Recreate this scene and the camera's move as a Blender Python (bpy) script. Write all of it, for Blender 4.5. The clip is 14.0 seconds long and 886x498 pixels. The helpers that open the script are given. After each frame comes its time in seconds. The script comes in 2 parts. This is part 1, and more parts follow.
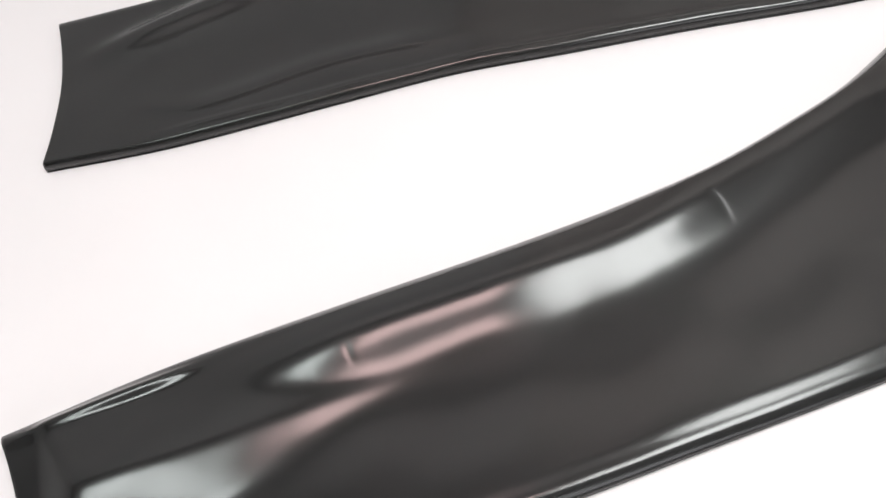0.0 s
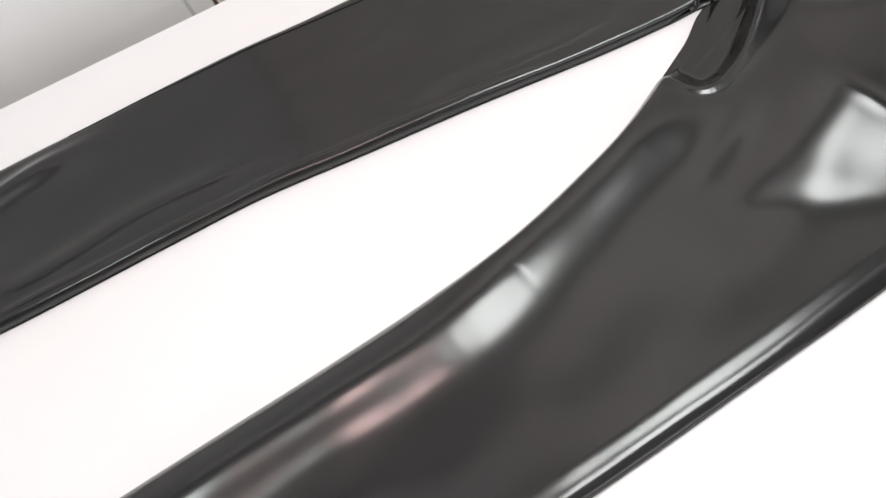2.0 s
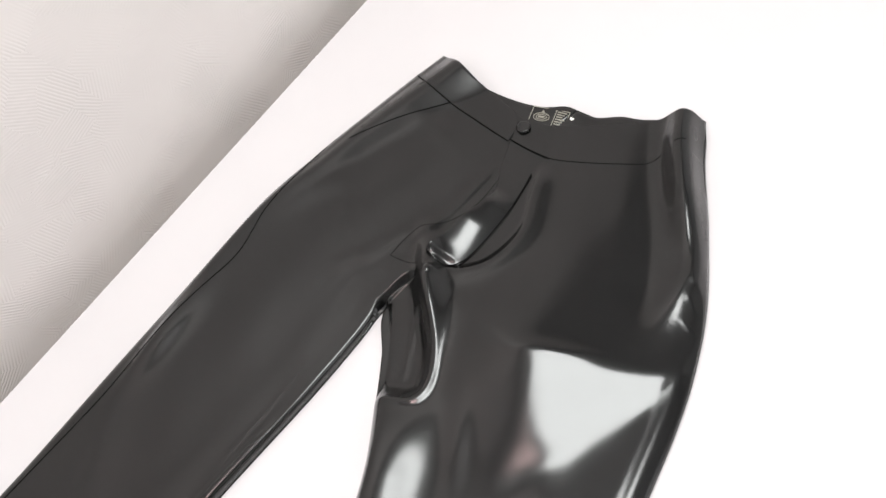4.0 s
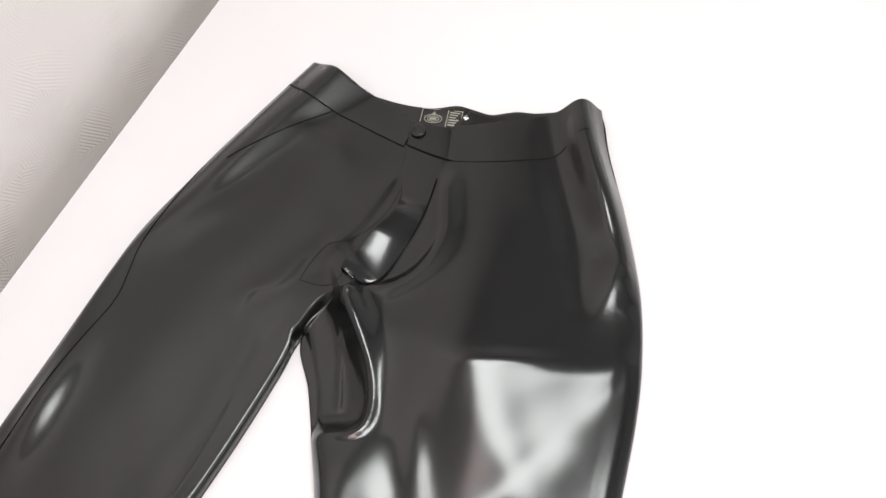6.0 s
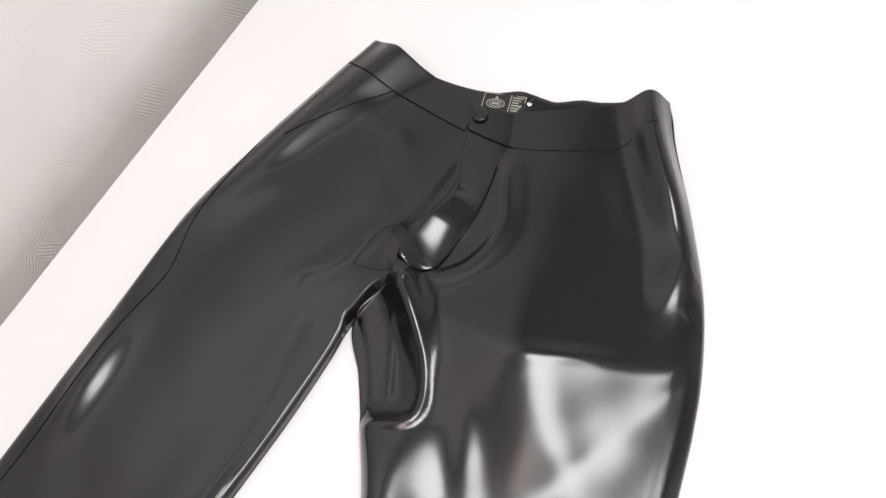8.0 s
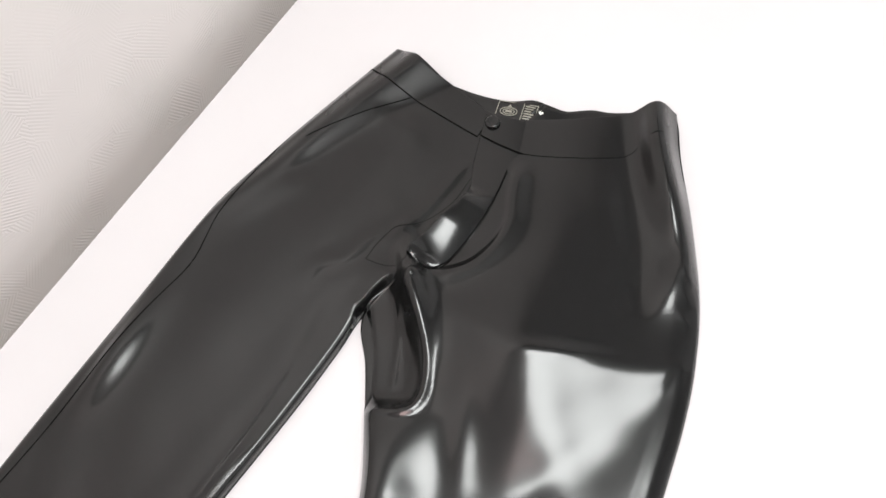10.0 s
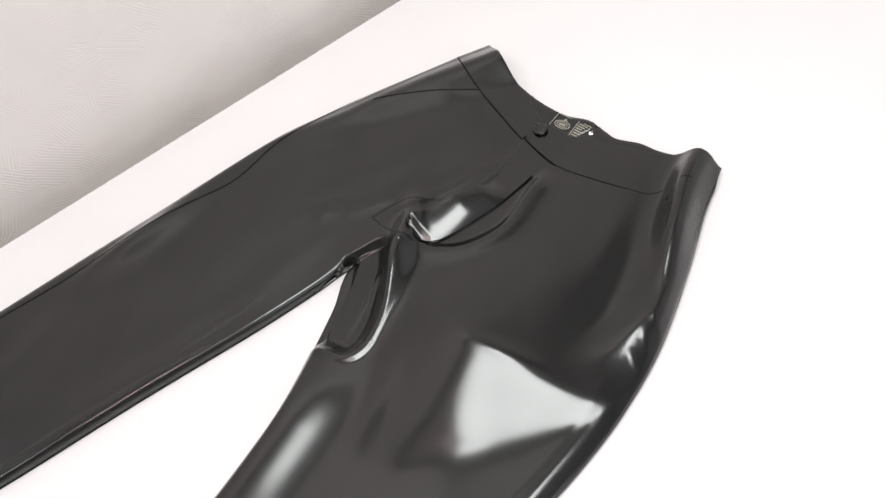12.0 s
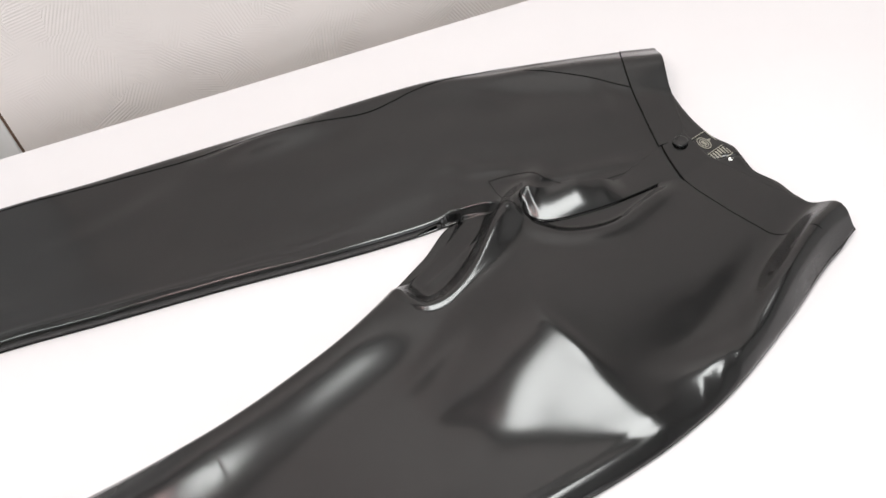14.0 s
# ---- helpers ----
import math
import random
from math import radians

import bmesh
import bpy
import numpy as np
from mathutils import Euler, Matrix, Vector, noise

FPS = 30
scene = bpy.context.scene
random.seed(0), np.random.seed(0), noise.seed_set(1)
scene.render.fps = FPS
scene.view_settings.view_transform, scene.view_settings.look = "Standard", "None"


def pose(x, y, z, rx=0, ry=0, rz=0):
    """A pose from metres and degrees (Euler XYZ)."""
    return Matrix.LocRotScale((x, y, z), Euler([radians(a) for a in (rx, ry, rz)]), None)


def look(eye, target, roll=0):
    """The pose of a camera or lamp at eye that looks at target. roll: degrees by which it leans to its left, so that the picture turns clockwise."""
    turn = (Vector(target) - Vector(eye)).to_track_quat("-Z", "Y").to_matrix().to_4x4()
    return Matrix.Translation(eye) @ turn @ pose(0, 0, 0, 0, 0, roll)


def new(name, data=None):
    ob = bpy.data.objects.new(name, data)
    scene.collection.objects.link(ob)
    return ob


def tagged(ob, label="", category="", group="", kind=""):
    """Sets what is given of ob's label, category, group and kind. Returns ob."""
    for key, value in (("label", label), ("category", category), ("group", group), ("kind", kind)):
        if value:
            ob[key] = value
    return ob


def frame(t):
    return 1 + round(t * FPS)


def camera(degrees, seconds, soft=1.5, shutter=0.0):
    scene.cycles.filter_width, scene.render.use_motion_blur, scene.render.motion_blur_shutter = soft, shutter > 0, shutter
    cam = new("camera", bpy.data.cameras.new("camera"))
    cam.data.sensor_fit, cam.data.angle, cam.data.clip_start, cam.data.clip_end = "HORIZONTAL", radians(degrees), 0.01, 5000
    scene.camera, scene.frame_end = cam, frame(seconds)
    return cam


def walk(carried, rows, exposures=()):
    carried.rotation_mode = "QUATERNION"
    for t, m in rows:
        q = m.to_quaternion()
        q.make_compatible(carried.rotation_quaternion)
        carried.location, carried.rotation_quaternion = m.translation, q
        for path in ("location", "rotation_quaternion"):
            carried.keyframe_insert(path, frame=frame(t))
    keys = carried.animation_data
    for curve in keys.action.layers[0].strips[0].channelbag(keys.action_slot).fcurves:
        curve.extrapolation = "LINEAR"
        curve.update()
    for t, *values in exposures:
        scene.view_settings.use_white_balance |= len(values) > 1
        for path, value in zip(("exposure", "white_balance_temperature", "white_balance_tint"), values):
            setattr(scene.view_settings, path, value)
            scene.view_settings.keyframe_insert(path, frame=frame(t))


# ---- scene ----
cam = camera(48.4, 14.0)
PATH = [
    (0, (-0.436, -0.502, 0.676), (-0.588, 0.504, -1.045), -19.4),
    (0.5, (-0.455, -0.524, 0.676), (-0.701, 0.471, -1.042), -19.6),
    (1, (-0.442, -0.537, 0.67), (-0.714, 0.449, -1.049), -20.7),
    (1.5, (-0.379, -0.517, 0.689), (-0.641, 0.469, -1.032), -27.3),
    (2, (-0.308, -0.501, 0.676), (-0.365, 0.583, -1.004), -27.8),
    (2.2, (-0.262, -0.501, 0.664), (-0.285, 0.619, -0.992), -30.2),
    (2.5, (-0.24, -0.498, 0.669), (-0.17, 0.636, -0.977), -30.4),
    (3, (-0.171, -0.489, 0.69), (-0.035, 0.664, -0.938), -33.9),
    (3.5, (-0.142, -0.468, 0.723), (0.098, 0.643, -0.923), -36.1),
    (4, (-0.186, -0.425, 0.786), (0.305, 0.559, -0.884), -28.4),
    (6.5, (-0.244, -0.26, 0.765), (0.507, 0.287, -1.006), -11.1),
    (7, (-0.245, -0.246, 0.76), (0.487, 0.3, -1.02), -10.7),
    (7.5, (-0.248, -0.253, 0.755), (0.469, 0.363, -1.008), -13.5),
    (8, (-0.239, -0.254, 0.76), (0.46, 0.365, -1.008), -13.2),
    (10.5, (-0.253, -0.324, 0.783), (0.417, 0.43, -0.944), -15.7),
    (11, (-0.258, -0.356, 0.783), (0.394, 0.469, -0.919), -14.8),
    (11.5, (-0.221, -0.431, 0.765), (0.346, 0.579, -0.866), -17.3),
    (12, (-0.139, -0.513, 0.723), (0.26, 0.629, -0.87), -19.0),
    (12.5, (-0.109, -0.561, 0.685), (0.171, 0.679, -0.859), -18.0),
    (13, (-0.13, -0.565, 0.679), (0.105, 0.718, -0.838), -13.3),
    (13.5, (-0.132, -0.55, 0.69), (0.059, 0.729, -0.836), -12.1),
    (14, (-0.133, -0.539, 0.692), (0.046, 0.717, -0.855), -11.6),
]
walk(cam, [(t, look(eye, target, roll)) for t, eye, target, roll in PATH])

# ---- light: a ceiling lamp, an assumed window on the near side, both unseen ----
world = bpy.data.worlds.new("world")
scene.world = world
world.use_nodes = True
world.node_tree.nodes["Background"].inputs[0].default_value = (0.9, 0.95, 1.0, 1)
world.node_tree.nodes["Background"].inputs[1].default_value = 0.3


def area_lamp(name, eye, target, width, height, watts, colour):
    lamp = bpy.data.lights.new(name, "AREA")
    lamp.shape, lamp.size, lamp.size_y, lamp.energy, lamp.color = "RECTANGLE", width, height, watts, colour
    ob = new(name, lamp)
    ob.matrix_world = look(eye, target)
    return ob


area_lamp("assumed_window_light", (0.35, -2.44, 1.05), (0.35, 0, 1.05), 1.3, 0.9, 10, (0.98, 0.98, 1.0))
area_lamp("ceiling_light_white", (0.10, -0.52, 1.83), (0.10, -0.52, 0), 0.60, 0.84, 31, (0.975, 1.0, 0.985))
# unseen sources added for the pink near-leg highlights and the pale ones at the hem
area_lamp("pink_highlight_light", (-0.58, -0.40, 1.83), (-0.58, -0.40, 0), 0.26, 0.44, 6.5, (1.0, 0.70, 0.68))
area_lamp("hem_highlight_light", (-1.16, -0.40, 1.83), (-1.16, -0.40, 0), 0.38, 0.42, 8, (0.93, 1.0, 0.98))


# ---- materials ----
def material(name, colour, rough=0.5, metal=0.0, spread=0.1, scale=30.0, bump=0.0, bump_scale=200.0, rough_spread=0.08):
    m = bpy.data.materials.new(name)
    m.use_nodes = True
    n, l = m.node_tree.nodes, m.node_tree.links
    b = n["Principled BSDF"]
    b.inputs["Metallic"].default_value = metal
    co = n.new("ShaderNodeTexCoord")
    a = n.new("ShaderNodeTexNoise")
    a.inputs["Scale"].default_value, a.inputs["Detail"].default_value = scale, 6
    l.new(co.outputs["Object"], a.inputs["Vector"])
    r = n.new("ShaderNodeMapRange")
    r.inputs[1].default_value, r.inputs[2].default_value = 0.3, 0.7
    r.inputs[3].default_value, r.inputs[4].default_value = 1 - spread, 1 + spread
    l.new(a.outputs["Fac"], r.inputs[0])
    mix = n.new("ShaderNodeVectorMath")
    mix.operation = "SCALE"
    mix.inputs[0].default_value = colour
    l.new(r.outputs[0], mix.inputs["Scale"])
    l.new(mix.outputs[0], b.inputs["Base Color"])
    q = n.new("ShaderNodeMapRange")
    q.inputs[1].default_value, q.inputs[2].default_value = 0.3, 0.7
    q.inputs[3].default_value, q.inputs[4].default_value = max(rough - rough_spread, 0.03), rough + rough_spread
    c = n.new("ShaderNodeTexNoise")
    c.inputs["Scale"].default_value, c.inputs["Detail"].default_value = scale * 3.7, 5
    l.new(co.outputs["Object"], c.inputs["Vector"])
    l.new(c.outputs["Fac"], q.inputs[0])
    l.new(q.outputs[0], b.inputs["Roughness"])
    if bump:
        d = n.new("ShaderNodeTexNoise")
        d.inputs["Scale"].default_value, d.inputs["Detail"].default_value = bump_scale, 4
        l.new(co.outputs["Object"], d.inputs["Vector"])
        h = n.new("ShaderNodeBump")
        h.inputs["Strength"].default_value, h.inputs["Distance"].default_value = bump, 0.001
        l.new(d.outputs["Fac"], h.inputs["Height"])
        l.new(h.outputs[0], b.inputs["Normal"])
    return m


LATEX = material("black_latex", (0.0012, 0.0013, 0.0013), 0.40, spread=0.25, scale=9, bump=0.035, bump_scale=650, rough_spread=0.035)
LATEX_SHADER = LATEX.node_tree.nodes["Principled BSDF"]
LATEX_SHADER.inputs["Specular IOR Level"].default_value = 0.10
LATEX_SHADER.inputs["Coat Weight"].default_value = 1.0
LATEX_SHADER.inputs["Coat Roughness"].default_value = 0.18
LATEX.node_tree.links.new(LATEX_SHADER.inputs["Normal"].links[0].from_socket, LATEX_SHADER.inputs["Coat Normal"])
SEAM = material("seam_latex", (0.004, 0.004, 0.004), 0.8, spread=0.2)
SEAM.node_tree.nodes["Principled BSDF"].inputs["Specular IOR Level"].default_value = 0.1
SHEET = material("white_sheet", (0.665, 0.643, 0.652), 0.55, spread=0.015, scale=5, bump=0.05, bump_scale=300)
CEILING = material("ceiling_paint", (0.66, 0.66, 0.66), 0.6, spread=0.03, scale=6)
PAINT = material("white_paint", (0.765, 0.765, 0.765), 0.45, spread=0.03, scale=6)
BROWN = material("brown_gap", (0.16, 0.1, 0.07), 0.7, spread=0.2)
PRINT = material("label_print", (0.26, 0.25, 0.21), 0.4, spread=0.1, scale=200)
BLACKPLASTIC = material("black_snap", (0.008, 0.008, 0.008), 0.25)
WOOD = material("table_wood", (0.35, 0.24, 0.15), 0.5, spread=0.2, scale=12)
FLOOR = material("floor_boards", (0.34, 0.32, 0.3), 0.45, spread=0.2, scale=8)


def wallpaper_material():
    """White paper embossed with fans of short parallel strokes."""
    m = material("wallpaper", (0.78, 0.735, 0.715), 0.5, spread=0.03, scale=9)
    n, l = m.node_tree.nodes, m.node_tree.links
    co = n.new("ShaderNodeTexCoord")
    cells = n.new("ShaderNodeTexVoronoi")
    cells.inputs["Scale"].default_value = 25
    turn = n.new("ShaderNodeMath")
    turn.operation, turn.inputs[1].default_value = "MULTIPLY", 6.28
    rot = n.new("ShaderNodeVectorRotate")
    rot.rotation_type = "Y_AXIS"
    wave = n.new("ShaderNodeTexWave")
    wave.inputs["Scale"].default_value, wave.inputs["Distortion"].default_value = 90, 0.8
    wave.inputs["Detail"].default_value, wave.inputs["Detail Scale"].default_value = 2, 0.6
    soft = n.new("ShaderNodeTexNoise")
    soft.inputs["Scale"].default_value = 14
    mix = n.new("ShaderNodeMath")
    mix.operation = "MULTIPLY"
    bump = n.new("ShaderNodeBump")
    bump.inputs["Strength"].default_value, bump.inputs["Distance"].default_value = 0.42, 0.001
    sep = n.new("ShaderNodeSeparateColor")
    l.new(co.outputs["Object"], cells.inputs["Vector"])
    l.new(cells.outputs["Color"], sep.inputs[0])
    l.new(sep.outputs[0], turn.inputs[0])
    l.new(co.outputs["Object"], rot.inputs["Vector"])
    l.new(turn.outputs[0], rot.inputs["Angle"])
    l.new(rot.outputs[0], wave.inputs["Vector"])
    l.new(co.outputs["Object"], soft.inputs["Vector"])
    l.new(wave.outputs["Fac"], mix.inputs[0])
    ramp = n.new("ShaderNodeMapRange")
    ramp.inputs[1].default_value, ramp.inputs[2].default_value = 0.36, 0.62
    l.new(soft.outputs["Fac"], ramp.inputs[0])
    xyz = n.new("ShaderNodeSeparateXYZ")
    low = n.new("ShaderNodeMapRange")
    low.inputs[1].default_value, low.inputs[2].default_value = 0.02, 0.20
    low.inputs[3].default_value, low.inputs[4].default_value = 1.0, 0.35
    both = n.new("ShaderNodeMath")
    both.operation = "MULTIPLY"
    l.new(co.outputs["Object"], xyz.inputs[0])
    l.new(xyz.outputs[2], low.inputs[0])
    l.new(ramp.outputs[0], both.inputs[0])
    l.new(low.outputs[0], both.inputs[1])
    l.new(both.outputs[0], mix.inputs[1])
    l.new(mix.outputs[0], bump.inputs["Height"])
    l.new(bump.outputs[0], n["Principled BSDF"].inputs["Normal"])
    return m


WALLPAPER = wallpaper_material()


# ---- mesh helpers ----
def solid(name, bm, mat, parent=None, label="", smooth=False):
    me = bpy.data.meshes.new(name)
    bm.to_mesh(me)
    bm.free()
    me.materials.append(mat)
    if smooth:
        for p in me.polygons:
            p.use_smooth = True
    ob = new(name, me)
    ob.parent = parent
    if label:
        tagged(ob, label)
    return ob


def box(name, lo, hi, mat, parent=None, label="", bevel=0.0):
    bm = bmesh.new()
    bmesh.ops.create_cube(bm, size=1)
    for v in bm.verts:
        v.co = [lo[i] + (v.co[i] + 0.5) * (hi[i] - lo[i]) for i in range(3)]
    if bevel:
        bmesh.ops.bevel(bm, geom=bm.edges[:], offset=bevel, segments=3, affect="EDGES", profile=0.5)
    return solid(name, bm, mat, parent, label)


def grid_mesh(name, pts, mat, parent=None, label="", thickness=0.0):
    """A smooth sheet from an array of rows x columns x 3."""
    a, b = pts.shape[:2]
    i = np.arange(a * b).reshape(a, b)
    faces = np.stack([i[:-1, :-1], i[1:, :-1], i[1:, 1:], i[:-1, 1:]], -1).reshape(-1, 4)
    me = bpy.data.meshes.new(name)
    me.from_pydata(pts.reshape(-1, 3).tolist(), [], faces.tolist())
    me.materials.append(mat)
    me.polygons.foreach_set("use_smooth", [True] * len(faces))
    me.update()
    ob = new(name, me)
    ob.parent = parent
    if thickness:
        s = ob.modifiers.new("thickness", "SOLIDIFY")
        s.thickness, s.offset = thickness, -1
    if label:
        tagged(ob, label)
    return ob


def spline(pts, count):
    """Points on a smooth curve through pts, evenly in its length."""
    p = np.array(pts, float)
    q = np.vstack([2 * p[0] - p[1], p, 2 * p[-1] - p[-2]])
    out = []
    for k in range(len(p) - 1):
        a, b, c, d = q[k:k + 4]
        t = np.linspace(0, 1, 24, endpoint=False)[:, None]
        out.append(0.5 * (2 * b + (c - a) * t + (2 * a - 5 * b + 4 * c - d) * t**2 + (3 * b - a - 3 * c + d) * t**3))
    out = np.vstack([*out, p[-1:]])
    s = np.r_[0, np.cumsum(np.linalg.norm(np.diff(out, axis=0), axis=1))]
    t = np.linspace(0, s[-1], count)
    return np.stack([np.interp(t, s, out[:, j]) for j in range(p.shape[1])], -1)


def rows_spline(rows, count):
    """Rows of numbers interpolated smoothly, in even steps of the row index."""
    p = np.array(rows, float)
    q = np.vstack([2 * p[0] - p[1], p, 2 * p[-1] - p[-2]])
    u = np.linspace(0, len(p) - 1, count)
    k = np.minimum(u.astype(int), len(p) - 2)
    t = (u - k)[:, None]
    a, b, c, d = q[k], q[k + 1], q[k + 2], q[k + 3]
    return 0.5 * (2 * b + (c - a) * t + (2 * a - 5 * b + 4 * c - d) * t**2 + (3 * b - a - 3 * c + d) * t**3)


def distance(x, y, line):
    """Distance to a polyline, the fraction along it of the nearest place, and the side (left of it: plus)."""
    best, along, side = np.full(x.shape, 9.0), np.zeros(x.shape), np.ones(x.shape)
    line = np.array(line, float)[:, :2]
    seg = np.diff(line, axis=0)
    size = np.linalg.norm(seg, axis=1)
    total, done = size.sum(), 0.0
    for (px, py), (dx, dy), s in zip(line[:-1], seg, size):
        t = np.clip(((x - px) * dx + (y - py) * dy) / (s * s), 0, 1)
        ex, ey = x - px - t * dx, y - py - t * dy
        e = np.hypot(ex, ey)
        near = e < best
        best = np.where(near, e, best)
        along = np.where(near, (done + t * s) / total, along)
        side = np.where(near, np.sign(dx * ey - dy * ex), side)
        done += s
    return best, along, side


# ---- the room ----
WALL_Y, GAP_X = 0.375, -0.446
tagged(box("floor", (-2.6, -2.6, -0.8), (1.85, 0.5, -0.75), FLOOR), "grey floor under the table", "floor", kind="structure")
tagged(box("ceiling", (-2.6, -2.6, 1.85), (1.85, 0.5, 1.95), CEILING), "plain white painted ceiling", "ceiling", kind="structure")
tagged(box("wall_north", (GAP_X, WALL_Y, -0.75), (1.75, 0.5, 1.85), WALLPAPER), "white wallpaper with embossed fan-shaped brush strokes", "wall", kind="structure")
tagged(box("wall_west", (-2.6, -2.6, -0.75), (-2.5, 0.5, 1.85), PAINT), "unseen white painted wall that closes the room", "wall", kind="structure")
# unseen east wall, set close so that the latex hip reflects more light
tagged(box("wall_east_bounce", (1.75, -2.6, -0.75), (1.85, 0.5, 1.85), PAINT), "unseen white painted wall that closes the room", "wall", kind="structure")
# unseen wall; its opening is added to house the near-side light
south = tagged(new("wall_south"), "unseen white painted wall with an assumed window", "wall", kind="structure")
box("wall_piece", (-2.5, -2.6, -0.75), (-0.35, -2.5, 1.85), PAINT, south)
box("wall_piece", (1.05, -2.6, -0.75), (1.75, -2.5, 1.85), PAINT, south)
box("wall_piece", (-0.35, -2.6, -0.75), (1.05, -2.5, 0.5), PAINT, south)
box("wall_piece", (-0.35, -2.6, 1.5), (1.05, -2.5, 1.85), PAINT, south)

# smooth door with its casing where the wallpaper ends
door = tagged(new("door_1"), "smooth white painted door with a narrow casing", "door", kind="structure")
box("gap_strip", (GAP_X - 0.005, WALL_Y + 0.005, -0.75), (GAP_X, 0.5, 1.85), BROWN, door, "dark brown gap beside the wallpaper")
box("casing", (-0.476, WALL_Y + 0.002, -0.75), (GAP_X - 0.005, 0.5, 1.85), PAINT, door, bevel=0.003)
box("gap_strip", (-0.4785, WALL_Y + 0.008, -0.75), (-0.476, 0.5, 1.85), PAINT, door)
box("door_leaf", (-1.35, WALL_Y + 0.006, -0.75), (-0.4785, 0.5, 1.85), PAINT, door, bevel=0.002)
tagged(box("wall_north_west", (-2.5, WALL_Y, -0.75), (-1.35, 0.5, 1.85), PAINT), "unseen white painted wall that closes the room", "wall", kind="structure")

# ---- table and sheet ----
table = tagged(new("table"), "work table covered by a white sheet beside the wall", "table")
box("tabletop", (-1.7, -1.0, -0.035), (1.6, 0.322, -0.003), WOOD, table, bevel=0.003)
for lx in (-1.6, 1.45):
    for ly in (-0.92, 0.22):
        box("leg", (lx, ly, -0.75), (lx + 0.06, ly + 0.06, -0.035), WOOD, table, bevel=0.003)
tagged(box("white_sheet", (-1.7, -1.0, -0.003), (1.6, 0.326, 0.0), SHEET), "smooth white backing sheet spread on the table", "sheet")

# ---- trousers: outline rows (inner edge x, y, outer edge x, y, bow of the row in x) ----
NEAR = [
    (-0.857, -0.193, -0.825, -0.388, 0.012), (-0.722, -0.163, -0.690, -0.367, 0), (-0.583, -0.141, -0.560, -0.345, 0),
    (-0.444, -0.121, -0.430, -0.323, 0), (-0.351, -0.105, -0.330, -0.305, 0), (-0.282, -0.090, -0.250, -0.291, 0),
    (-0.213, -0.065, -0.175, -0.277, 0), (-0.160, -0.042, -0.105, -0.264, 0), (-0.110, -0.010, -0.045, -0.252, 0),
    (-0.073, 0.015, 0.010, -0.241, 0), (-0.034, 0.044, 0.060, -0.227, 0), (0.020, 0.030, 0.118, -0.203, 0),
    (0.090, 0.022, 0.185, -0.163, 0), (0.145, 0.032, 0.241, -0.125, -0.004), (0.196, 0.045, 0.286, -0.101, -0.0075)]
FAR = [
    (-0.839, 0.057, -0.834, 0.234, 0.011), (-0.720, 0.053, -0.720, 0.236, 0), (-0.564, 0.060, -0.560, 0.241, 0),
    (-0.461, 0.064, -0.460, 0.244, 0), (-0.360, 0.059, -0.355, 0.241, 0), (-0.252, 0.054, -0.245, 0.241, 0),
    (-0.140, 0.046, -0.120, 0.240, 0), (-0.075, 0.044, -0.050, 0.240, 0), (-0.034, 0.044, -0.005, 0.238, 0),
    (0.020, 0.030, 0.050, 0.228, 0), (0.090, 0.022, 0.115, 0.213, 0), (0.145, 0.032, 0.175, 0.198, 0),
    (0.196, 0.045, 0.226, 0.185, 0)]
EDGES = [[r[:2] for r in NEAR[:11]], [r[2:4] for r in NEAR], [r[:2] for r in FAR[:9]], [r[2:4] for r in FAR]]
EDGES = [spline(e, 120) for e in EDGES]

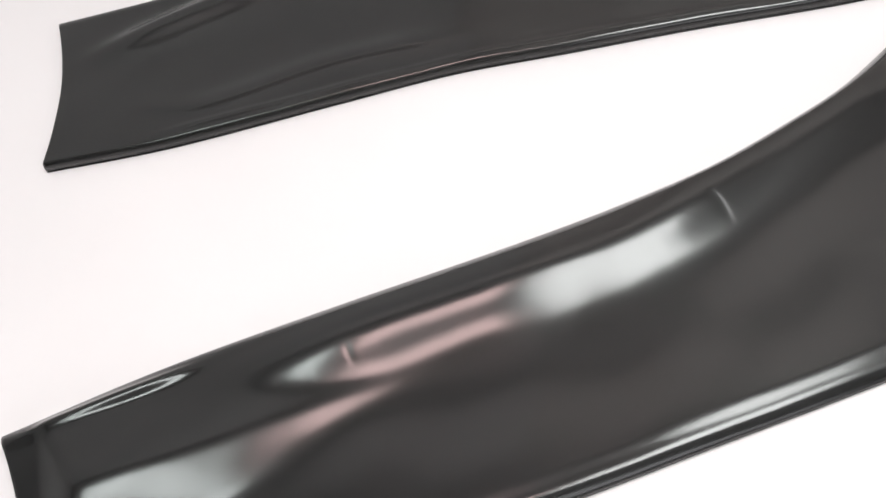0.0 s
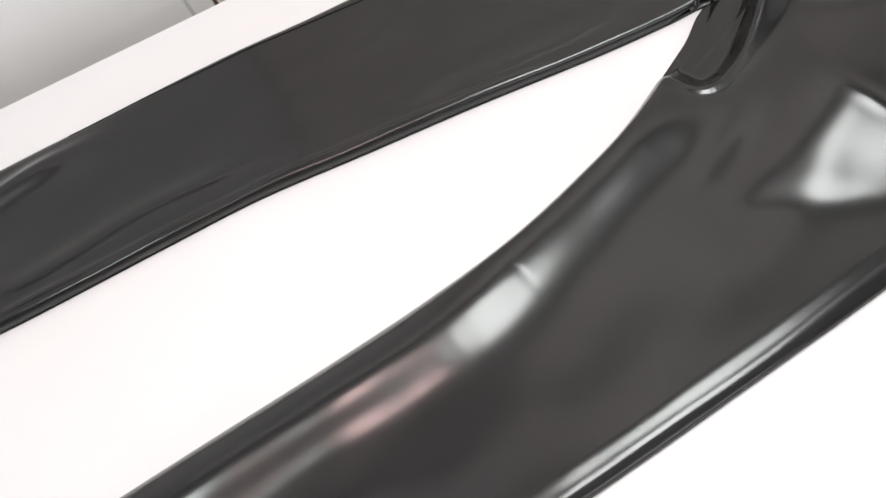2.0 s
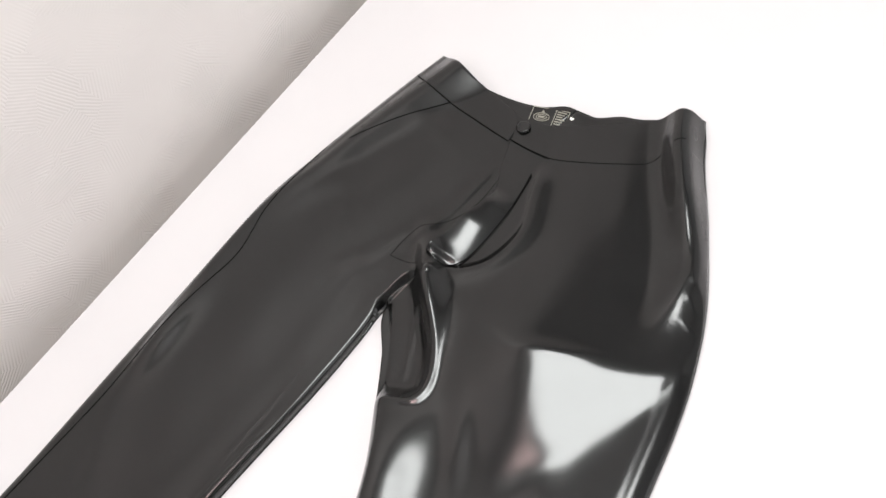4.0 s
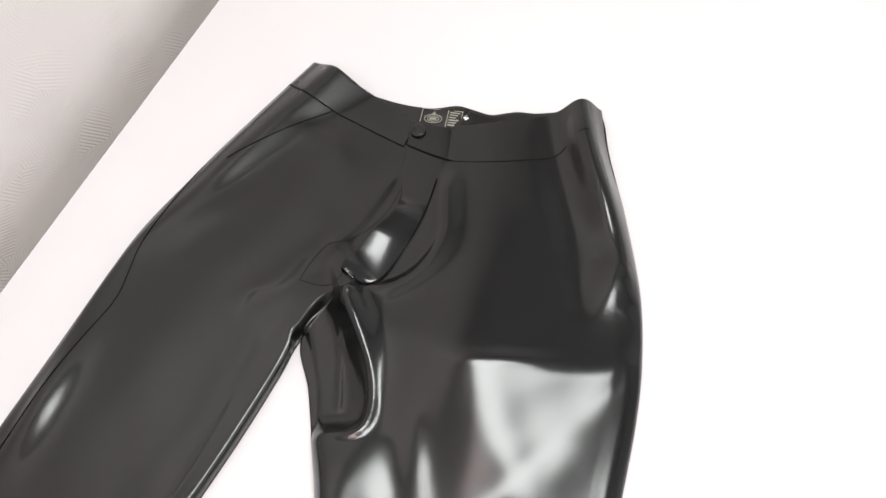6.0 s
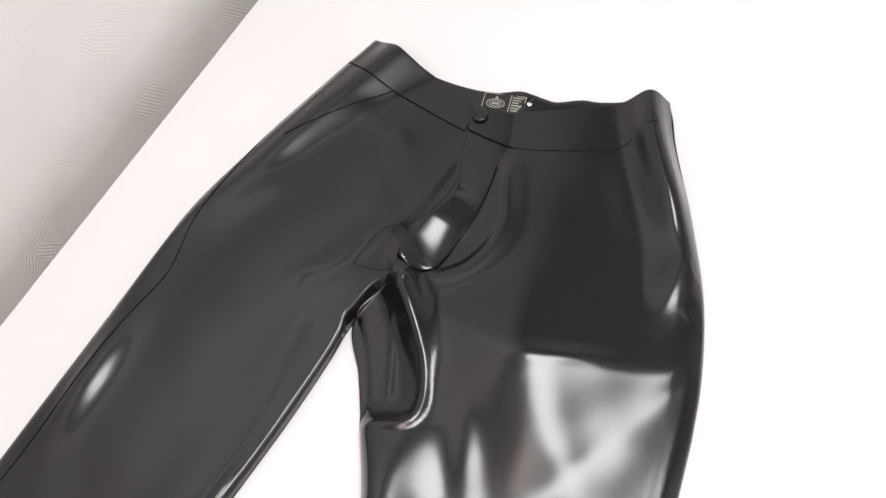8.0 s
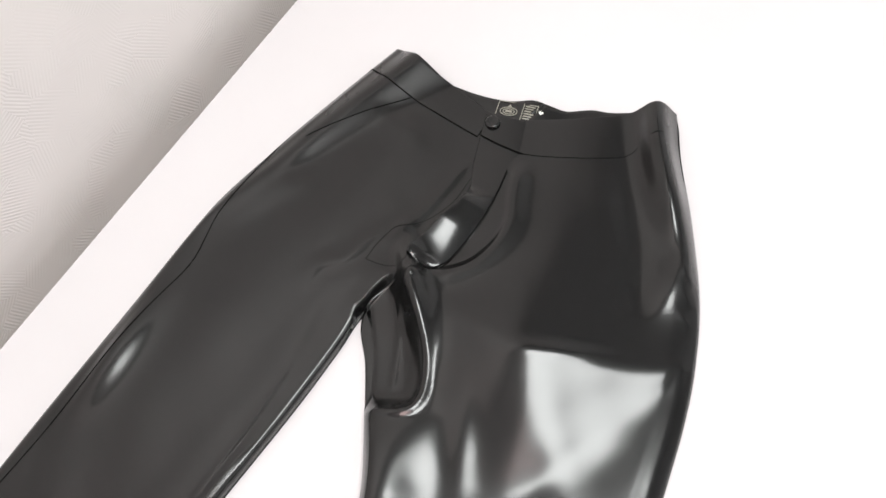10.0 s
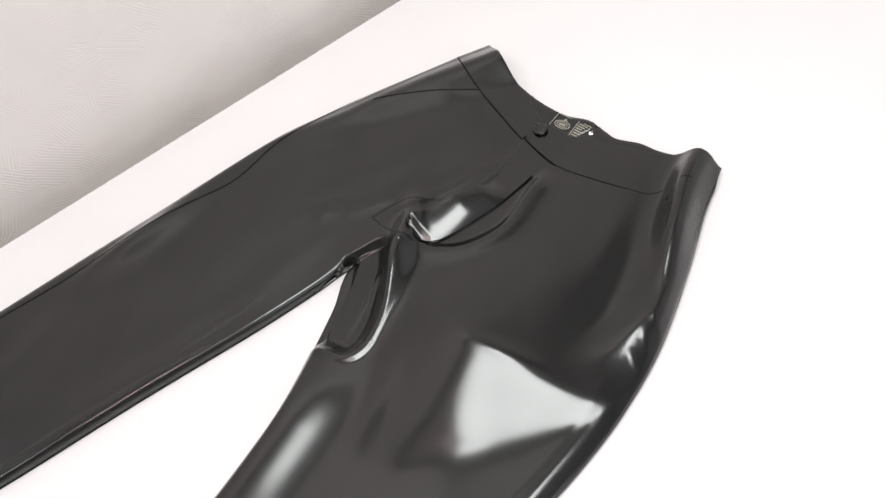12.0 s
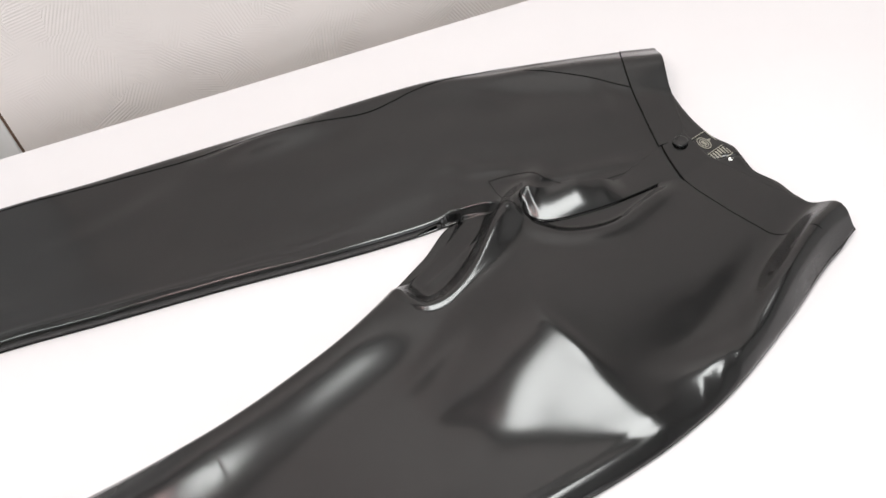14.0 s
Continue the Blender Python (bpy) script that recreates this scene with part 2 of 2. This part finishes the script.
# folds: places along the fold, height, width on its left and on its right, fade towards the ends (or towards each end)
FOLDS = [
    # near leg: one long roll along the inner edge
    ([(-0.71, -0.192), (-0.66, -0.186), (-0.60, -0.175), (-0.51, -0.162), (-0.42, -0.148), (-0.354, -0.136), (-0.285, -0.110), (-0.22, -0.087), (-0.16, -0.061), (-0.070, -0.020)], 0.0120, 0.022, 0.032, (0.22, 0.15)),
    ([(-0.51, -0.162), (-0.42, -0.148), (-0.354, -0.136), (-0.26, -0.102)], 0.0014, 0.024, 0.030, 0.3),
    # ridge round the hollow under the crotch, and a small fold inside it
    ([(0.018, 0.003), (0.014, 0.013), (0.009, 0.0175), (0.002, 0.0145), (-0.019, -0.010), (-0.041, -0.031), (-0.066, -0.0455), (-0.084, -0.048), (-0.095, -0.0405), (-0.1045, -0.0225), (-0.110, -0.011)], 0.0024, 0.0042, 0.0042, 0.08),
    ([(0.003, 0.034), (-0.003, 0.026), (-0.010, 0.018), (-0.038, 0.002), (-0.064, -0.011), (-0.084, -0.021)], 0.0011, 0.0032, 0.0025, 0.12),
    # hollow beside the loop
    ([(0.004, -0.004), (-0.024, -0.030), (-0.048, -0.048), (-0.076, -0.060), (-0.098, -0.052)], -0.0012, 0.009, 0.008, 0.3),
    # swag round the fly
    ([(0.014, 0.014), (0.021, 0.006), (0.032, -0.010), (0.050, -0.024), (0.076, -0.031), (0.100, -0.029), (0.128, -0.016), (0.168, 0.002)], 0.0042, 0.0062, 0.0115, 0.18),
    # rolled corner of the waist
    ([(0.12, -0.188), (0.165, -0.158), (0.205, -0.127), (0.24, -0.102), (0.275, -0.082), (0.33, -0.05)], 0.020, 0.015, 0.015, 0.4),
    ([(0.066, -0.186), (0.080, -0.170), (0.108, -0.150), (0.150, -0.128), (0.195, -0.101), (0.235, -0.078), (0.27, -0.05)], -0.0026, 0.018, 0.012, 0.22),
    # short wrinkles across the side seam
    ([(0.122, -0.184), (0.112, -0.192), (0.104, -0.207)], 0.0006, 0.0034, 0.0026, 0.4),
    ([(0.138, -0.176), (0.128, -0.187), (0.122, -0.203)], 0.0007, 0.0032, 0.0026, 0.4),
    ([(0.098, -0.190), (0.092, -0.201), (0.088, -0.211)], 0.0005, 0.0034, 0.0028, 0.4),
    # far hip roll
    ([(0.05, 0.219), (0.10, 0.206), (0.16, 0.190), (0.25, 0.172)], 0.003, 0.012, 0.018, 0.30),
    # far leg
    ([(-0.34, 0.084), (-0.31, 0.089), (-0.25, 0.0925), (-0.19, 0.088), (-0.135, 0.080), (-0.08, 0.081), (-0.03, 0.080), (0.002, 0.062), (0.02, 0.050)], 0.0010, 0.016, 0.013, 0.16),
    ([(-0.26, 0.071), (-0.20, 0.069), (-0.149, 0.068), (-0.10, 0.069)], 0.0005, 0.0028, 0.0024, 0.2),
    ([(-0.75, 0.063), (-0.60, 0.069), (-0.45, 0.073), (-0.30, 0.066), (-0.15, 0.056)], 0.0013, 0.004, 0.004, 0.1),
    ([(-0.828, 0.166), (-0.76, 0.184), (-0.66, 0.205), (-0.56, 0.215)], 0.008, 0.012, 0.016, 0.4),
    ([(-0.772, 0.090), (-0.751, 0.101), (-0.697, 0.086), (-0.644, 0.090), (-0.559, 0.102), (-0.405, 0.098)], 0.003, 0.014, 0.007, 0.3),
    ([(-0.28, 0.210), (-0.19, 0.214), (-0.08, 0.222)], 0.0095, 0.012, 0.018, 0.5),
    ([(-0.05, 0.100), (-0.02, 0.104), (0.00, 0.085), (0.03, 0.076), (0.06, 0.064)], 0.0015, 0.010, 0.006, 0.3),
    # crease beside the fly
    ([(0.150, 0.042), (0.110, 0.044), (0.075, 0.048), (0.040, 0.058), (0.010, 0.069)], 0.0015, 0.005, 0.010, 0.2),
    # slack over the hips
    ([(-0.03, 0.222), (0.03, 0.190), (0.07, 0.150)], 0.003, 0.020, 0.016, 0.4),
    ([(0.135, 0.170), (0.146, 0.125), (0.130, 0.080)], 0.002, 0.010, 0.014, 0.4),
    ([(0.20, -0.065), (0.13, -0.115), (0.085, -0.165)], 0.0015, 0.016, 0.022, 0.4),
    ([(-0.45, 0.150), (-0.33, 0.170), (-0.24, 0.200)], 0.0025, 0.016, 0.022, 0.4),
    # dents
    ([(-0.578, -0.178), (-0.572, -0.202)], -0.0003, 0.0012, 0.0022, 0.4),
    ([(-0.300, -0.116), (-0.283, -0.124), (-0.276, -0.150)], -0.00016, 0.002, 0.006, 0.4),
    ([(-0.330, -0.117), (-0.305, -0.108)], 0.0004, 0.002, 0.002, 0.3),
    # near hem
    ([(-0.76, -0.345), (-0.736, -0.333), (-0.703, -0.319), (-0.669, -0.311), (-0.61, -0.305)], 0.0016, 0.007, 0.010, 0.4),
    ([(-0.87, -0.206), (-0.80, -0.191), (-0.73, -0.177), (-0.66, -0.165)], 0.004, 0.004, 0.006, 0.4),
    # flat seam allowance along the outer edge
    ([(0.10, -0.210), (0.04, -0.223), (-0.06, -0.244), (-0.142, -0.264), (-0.246, -0.283), (-0.429, -0.315), (-0.60, -0.343)], 0.0012, 0.007, 0.005, 0.1),
]
FOLDS = [(spline(line, 40), *rest) for line, *rest in FOLDS]
# mounds: x, y, radius in x, radius in y, height
MOUNDS = [
    (0.000, 0.024, 0.040, 0.040, 0.009), (0.085, 0.012, 0.050, 0.035, 0.004), (0.12, -0.06, 0.09, 0.06, 0.004),
    (0.08, 0.11, 0.12, 0.05, 0.007), (-0.62, 0.15, 0.20, 0.04, -0.003), (-0.45, -0.24, 0.25, 0.04, -0.003),
    (0.128, -0.182, 0.040, 0.016, 0.008), (-0.10, 0.15, 0.15, 0.04, 0.003), (-0.36, 0.16, 0.08, 0.03, -0.002)]


# facets: apex x, y, height, softness, planes (slope in x, slope in y, rise over the apex), the lowest of which is the surface, and where in y it fades
FACETS = [
    # tent over the thigh
    (-0.0033, -0.1103, 0.0259, 0.0009, [(0.126, 0.257, -0.002), (-0.172, 0.097, -0.004), (0.190, 0.066, -0.003), (0.151, 0.473, 0.019)], (-0.11, 0.035)),
    # lower leg above the hem
    (-0.785, -0.250, 0.017, 0.0020, [(-0.105, 0.20, 0), (-0.105, 0.42, 0.006), (0.55, 0.06, 0), (-0.03, -0.30, 0)], (1, 2)),
    # wedge between the far pocket edge and the side
    (0.165, 0.140, 0.002, 0.0040, [(0.20, 0.40, 0), (-0.17, -0.68, 0.028)], (1, 2)),
]
# dents and swellings: x, y, half length, half width, turn, height
DENTS = [
    (-0.0262, -0.1929, 0.0476, 0.0348, 0.151, -0.0022), (-0.0402, -0.1789, 0.0403, 0.0198, -0.579, 0.0013), (-0.0894, -0.0953, 0.0456, 0.0118, 0.513, 0.0020),
    (-0.0602, -0.1627, 0.0686, 0.0218, 0.684, 0.0016), (-0.0666, -0.0746, 0.0244, 0.0554, -0.971, -0.0030), (0.0103, -0.1283, 0.0312, 0.0075, -1.113, 0.0027),
    (-0.1088, -0.1669, 0.0400, 0.0300, -0.243, -0.0014),
    (0.006, 0.012, 0.055, 0.012, 0.80, 0.016),
    (-0.650, -0.192, 0.060, 0.030, 0.20, 0.0035),
    (-0.235, -0.104, 0.042, 0.020, 0.45, -0.0020), (-0.47, -0.185, 0.060, 0.018, 0.16, -0.0016)]


# hollow under the crotch: its rim, closed by the inner edge of the leg
RIM = spline([(-0.034, 0.050), (0.000, 0.042), (0.011, 0.030), (0.0095, 0.018), (0.002, 0.0145), (-0.019, -0.010), (-0.041, -0.031), (-0.066, -0.0455), (-0.084, -0.048), (-0.095, -0.0405), (-0.1045, -0.0225), (-0.116, -0.004)], 90)


def inside(x, y, ring):
    """True for places within a closed line."""
    ring = np.array(ring, float)[:, :2]
    odd = np.zeros(x.shape, bool)
    for (ax, ay), (bx, by) in zip(ring, np.roll(ring, -1, axis=0)):
        if ay != by:
            odd ^= ((ay > y) != (by > y)) & (x < (bx - ax) * (y - ay) / (by - ay) + ax)
    return odd


def smooth_step(a, b, x):
    t = np.clip((x - a) / (b - a), 0, 1)
    return t * t * (3 - 2 * t)


def height(x, y):
    """Height of the front of the trousers over the table."""
    ds = np.array([distance(x, y, e)[0] for e in EDGES])
    d = ds.min(axis=0)
    radius = np.sum(np.array([0.012, 0.023, 0.005, 0.012])[:, None, None] / (ds.reshape(4, *x.shape if x.ndim == 2 else (1, -1)) + 0.002) ** 4, axis=0)
    radius = (radius / np.sum(1 / (ds.reshape(4, *x.shape if x.ndim == 2 else (1, -1)) + 0.002) ** 4, axis=0)).reshape(x.shape)
    u = np.minimum(d / radius, 1)
    rounded = np.sqrt(np.clip(1 - (1 - u) ** 2, 0, 1))
    ramp = 0.25 * np.sqrt(np.clip(1 - (1 - np.minimum(d / 0.003, 1)) ** 2, 0, 1)) + 0.75 * (1 - (1 - u) ** 1.6)
    z = 0.003 + 0.009 * (rounded + (ramp - rounded) * (ds[1] <= d) * smooth_step(-0.40, -0.28, x) * (1 - smooth_step(0.06, 0.12, x)))
    rise = np.minimum(d / 0.012, 1)
    rise = rise * (2 - rise)
    for line, h, left, right, fade in FOLDS:
        e, a, side = distance(x, y, line)
        w = np.where(side > 0, left, right)
        first, last = fade if isinstance(fade, tuple) else (fade, fade)
        ends = np.clip(np.minimum(a / first, (1 - a) / last), 0, 1)
        shape = np.exp(-((e / w) ** 2))
        z = z + rise * h * shape * ends * ends * (3 - 2 * ends)
    for mx, my, rx, ry, h in MOUNDS:
        z = z + rise * h * np.exp(-(((x - mx) / rx) ** 2) - ((y - my) / ry) ** 2)
    for mx, my, rx, ry, turn, h in DENTS:
        a, b = (x - mx) * math.cos(turn) + (y - my) * math.sin(turn), (y - my) * math.cos(turn) - (x - mx) * math.sin(turn)
        z = z + rise * h * np.exp(-((a / rx) ** 2) - (b / ry) ** 2)
    for ax, ay, h, soft, planes, (near, far) in FACETS:
        p = sum(np.exp(-(h + up + gx * (x - ax) + gy * (y - ay)) / soft) for gx, gy, up in planes)
        p = -soft * np.log(np.maximum(p, 1e-30)) + soft * 0.7
        z = z + rise * 0.5 * (p + np.sqrt(p * p + 0.003**2)) * (1 - smooth_step(near, far, y))
    hollow = np.where(inside(x, y, np.concatenate([RIM, [(-0.10, 0.03)]])), np.minimum(distance(x, y, RIM[24:])[0], 2.8 * distance(x, y, RIM[:26])[0]), 0)
    z = z - 0.010 * smooth_step(-0.004, 0.022, hollow) * (hollow > 0) + 0.010 * smooth_step(-0.004, 0.022, np.zeros_like(z)) * (hollow > 0)
    wave = np.sin(31 * x + 17 * y) * np.sin(23 * y - 13 * x) + 0.6 * np.sin(57 * x - 41 * y + 1) * np.sin(37 * y + 2)
    wave = wave + 0.10 * np.sin(95 * x + 28 * y + 0.7) * np.sin(74 * y - 47 * x)
    return np.maximum(z + 0.0006 * rise * wave, 0.0035)


def patch(rows, along, across, corner=0.006):
    r = rows_spline(rows, along)
    v = np.linspace(0, 1, across)[None]
    x = r[:, 0:1] * (1 - v) + r[:, 2:3] * v + 4 * v * (1 - v) * r[:, 4:5]
    y = r[:, 1:2] * (1 - v) + r[:, 3:4] * v
    end = smooth_step(0.955, 1, np.linspace(0, 1, along))[:, None]
    x = x - corner * end * smooth_step(0.86, 1, v) ** 2
    return x, y


def strip(name, line, parent, mat=SEAM, width=0.0011, lift=0.0006, count=160, label="", z_of=height):
    """A thin raised line that follows the surface."""
    p = spline(line, count)
    side = np.gradient(p, axis=0)
    side = np.stack([-side[:, 1], side[:, 0]], -1) / np.linalg.norm(side, axis=1)[:, None]
    v = np.array([-1, -0.5, 0.5, 1])[None, :, None] * width / 2
    xy = p[:, None] + side[:, None] * v
    z = z_of(xy[..., 0], xy[..., 1]) + np.array([0.0001, lift, lift, 0.0001])[None]
    return grid_mesh(name, np.concatenate([xy, z[..., None]], -1), mat, parent, label)


trousers = tagged(new("trousers"), "glossy black latex trousers laid flat on the white sheet", "trousers")
for rows in (NEAR, FAR):
    x, y = patch(rows, 800, 170)
    grid_mesh("leg_panel", np.stack([x, y, height(x, y)], -1), LATEX, trousers, thickness=0.0008)


def back_height(x, y):
    return 0.0016 + 0.005 * np.clip((x - 0.17) / 0.05, 0, 1) + 0.004 * np.exp(-(((x - 0.23) / 0.03) ** 2) - ((y - 0.025) / 0.03) ** 2)


BACK_NEAR = NEAR[:-1] + [(0.232, 0.012, 0.2875, -0.1015, -0.006)]
BACK_FAR = FAR[:-1] + [(0.232, 0.012, 0.2275, 0.1855, -0.0145)]
for rows in (BACK_NEAR, BACK_FAR):
    x, y = patch(rows, 260, 40)
    end = smooth_step(0.95, 1, np.linspace(0, 1, 260))[:, None]
    x = x + end * (0.005 * np.exp(-(((y - 0.024) / 0.013) ** 2)) + 0.003 * np.exp(-(((y + 0.030) / 0.011) ** 2)) - 0.002 * np.exp(-(((y + 0.008) / 0.008) ** 2)))
    grid_mesh("back_panel", np.stack([x, y, back_height(x, y)], -1), LATEX, trousers, thickness=0.0008)


# waistband: a second layer between the seam and the upper edge
def band(bottom, top):
    b, t = spline(bottom, 120), spline(top, 120)
    v = np.linspace(0, 1, 24)[None, :, None]
    xy = b[:, None] * (1 - v) + t[:, None] * v
    z = height(xy[..., 0], xy[..., 1]) + 0.0007
    grid_mesh("waistband", np.concatenate([xy, z[..., None]], -1), LATEX, trousers, thickness=0.001)


BAND_FAR = [(0.193, 0.1935), (0.184, 0.170), (0.179, 0.148), (0.174, 0.097), (0.170, 0.050)]
BAND_NEAR = [(0.170, 0.047), (0.172, 0.003), (0.189, -0.041), (0.208, -0.075), (0.217, -0.085), (0.234, -0.095), (0.2515, -0.118)]
band(BAND_FAR, [(0.2265, 0.185), (0.219, 0.155), (0.213, 0.131), (0.2085, 0.095), (0.198, 0.050)])
band(BAND_NEAR, [(0.197, 0.045), (0.2065, 0.016), (0.2145, 0.002), (0.230, -0.027), (0.253, -0.072), (0.267, -0.083), (0.2805, -0.101)])
strip("seam", BAND_FAR, trousers, width=0.0012, lift=0.0011)
strip("seam", BAND_NEAR, trousers, width=0.0013, lift=0.0011)
# side, pocket and crotch seams
strip("seam", [(0.193, 0.190), (0.130, 0.207), (0.070, 0.220), (0.010, 0.222), (-0.024, 0.223), (-0.045, 0.219), (-0.074, 0.214), (-0.127, 0.218), (-0.28, 0.224), (-0.452, 0.234), (-0.62, 0.234)], trousers)
strip("seam", [(0.215, -0.086), (0.192, -0.119), (0.157, -0.159), (0.133, -0.186), (0.103, -0.207), (0.04, -0.222), (-0.06, -0.243), (-0.142, -0.263), (-0.246, -0.281), (-0.429, -0.313), (-0.60, -0.341), (-0.80, -0.375)], trousers)
strip("seam", [(0.2495, -0.113), (0.20, -0.149), (0.145, -0.187)], trousers)
strip("pocket_edge", [(0.177, 0.129), (0.135, 0.163), (0.090, 0.196)], trousers)

# ---- fly: overlapping panel with a pouch, snap button ----
LEFT = [(0.198, 0.055), (0.168, 0.045), (0.140, 0.035), (0.118, 0.024), (0.098, 0.020), (0.066, 0.026), (0.040, 0.030), (0.027, 0.032)]
RIGHT = [(0.207, 0.014), (0.173, 0.002), (0.146, 0.002), (0.122, -0.003), (0.096, -0.006), (0.062, -0.005), (0.034, 0.001), (0.0225, 0.012)]


def fly_height(x, y, v):
    pouch = smooth_step(0.024, 0.036, x) * (0.72 + 0.28 * smooth_step(0.03, 0.080, x)) * (1 - 0.30 * smooth_step(0.070, 0.098, x)) * (1 - smooth_step(0.096, 0.122, x))
    across = (1 - v) * (1 + 0.5 * v)
    return height(x, y) + 0.0003 + 0.0012 * (1 - v**4) + 0.0016 * smooth_step(0.13, 0.17, x) * (1 - v) + 0.017 * pouch * across


l, r = spline(LEFT, 220), spline(RIGHT, 220)
v = np.linspace(0, 1, 70)[None]
x, y = l[:, :1] * (1 - v) + r[:, :1] * v, l[:, 1:] * (1 - v) + r[:, 1:] * v
z = fly_height(x, y, v)
skirt = np.stack([x[:, 0], y[:, 0] + 0.0016, height(x[:, 0], y[:, 0]) - 0.001], -1)[:, None]
lip = np.stack([x[:, 0], y[:, 0] + 0.0012, z[:, 0] - 0.0012], -1)[:, None]
fly = grid_mesh("fly_panel", np.concatenate([skirt, lip, np.stack([x, y, z], -1)], 1), LATEX, trousers, thickness=0.0009)
# the seam round the pouch
strip("stitch_line", [(0.148, 0.004), (0.124, -0.001), (0.097, -0.0045), (0.064, -0.0035), (0.040, 0.000), (0.027, 0.008), (0.0245, 0.015), (0.028, 0.024)], fly, lift=0.0010,
      width=0.0012, z_of=lambda x, y: height(x, y) + 0.0014)
# gusset seams beside the fly
strip("seam", [(0.128, 0.030), (0.100, 0.030), (0.076, 0.038), (0.058, 0.050), (0.046, 0.062), (0.028, 0.067), (0.008, 0.068)], trousers, width=0.0005, lift=0.0003)
strip("seam", [(0.008, 0.068), (0.010, 0.050), (0.014, 0.034), (0.022, 0.018)], trousers, width=0.0005, lift=0.0003)

strip("seam", [(0.1715, 0.0475), (0.1708, 0.040), (0.1705, 0.025), (0.1712, 0.010), (0.1722, 0.0015)], fly, width=0.0012, lift=0.0009,
      z_of=lambda x, y: fly_height(x, y, np.clip((0.049 - y) / 0.048, 0, 1)) + 0.0006)

bm = bmesh.new()
rings = [(0.0002, 0.0), (0.0066, 0.0), (0.0072, 0.0010), (0.0068, 0.0022), (0.0056, 0.0028), (0.0040, 0.0024), (0.0001, 0.0022)]
bz = float(height(np.array([0.189]), np.array([0.044]))[0]) + 0.0034
last = None
for rad, up in rings:
    ring = [bm.verts.new((0.189 + rad * math.cos(a), 0.044 + rad * math.sin(a), bz + up)) for a in np.linspace(0, 2 * math.pi, 40, endpoint=False)]
    if last:
        for i in range(40):
            bm.faces.new((last[i], last[(i + 1) % 40], ring[(i + 1) % 40], ring[i]))
    last = ring
solid("snap_button", bm, BLACKPLASTIC, trousers, "round black snap button", smooth=True)

# ---- printed label inside the back of the waist ----
label = new("size_label")
label.parent = trousers
tagged(label, "pale printed label with emblem and text bars")
LX, LY, ANG = 0.2150, 0.034, math.radians(13)


def on_label(points):
    """Label coordinates (across, up, in metres) to places on the back panel."""
    out = []
    for a, b in points:
        x = LX + b * math.cos(ANG) + a * math.sin(ANG)
        y = LY - a * math.cos(ANG) + b * math.sin(ANG)
        out.append((x, y, float(back_height(np.array([x]), np.array([y]))[0]) + 0.0008))
    return out


def print_shape(name, outline, mat=PRINT):
    bm = bmesh.new()
    top = [bm.verts.new(p) for p in on_label(outline)]
    low = [bm.verts.new((p[0], p[1], p[2] - 0.0006)) for p in on_label(outline)]
    bm.faces.new(top)
    for i in range(len(top)):
        bm.faces.new((top[i], low[i], low[(i + 1) % len(top)], top[(i + 1) % len(top)]))
    bmesh.ops.recalc_face_normals(bm, faces=bm.faces[:])
    return solid(name, bm, mat, label)


def bar(name, a0, b0, a1, b1, mat=PRINT):
    return print_shape(name, [(a0, b0), (a1, b0), (a1, b1), (a0, b1)], mat)


bar("border", -0.020, 0.0085, 0.020, 0.0093)
bar("border", -0.020, -0.012, -0.0193, 0.0085)
bar("border", 0.0193, -0.012, 0.020, 0.0085)
bar("divider", 0.0055, -0.012, 0.0063, 0.0085)
for s0, s1 in ((0.0090, 0.0046), (0.0062, 0.0030)):
    n = 28
    for half in (0, 1):
        arc = [(-0.0075 + s0 * math.cos(a), -0.0015 + s1 * math.sin(a)) for a in np.linspace(half * math.pi, half * math.pi + math.pi, n)]
        arc += [(-0.0075 + (s0 - 0.0009) * math.cos(a), -0.0015 + (s1 - 0.0007) * math.sin(a)) for a in np.linspace(half * math.pi + math.pi, half * math.pi, n)]
        print_shape("emblem", arc)
bar("emblem_bar", -0.011, -0.0026, -0.004, -0.0004)
print_shape("emblem_peak", [(-0.0095, 0.0034), (-0.0055, 0.0034), (-0.0075, 0.0062)])
for k in range(6):
    bar("text_bar", 0.0078, 0.0058 - 0.0026 * k, 0.0175 - 0.0015 * (k % 3), 0.0070 - 0.0026 * k)
print_shape("diamond_mark", [(0.0215, 0.003), (0.0240, 0.006), (0.0265, 0.003), (0.0240, 0.000)], material("white_print", (0.85, 0.85, 0.8), 0.4))
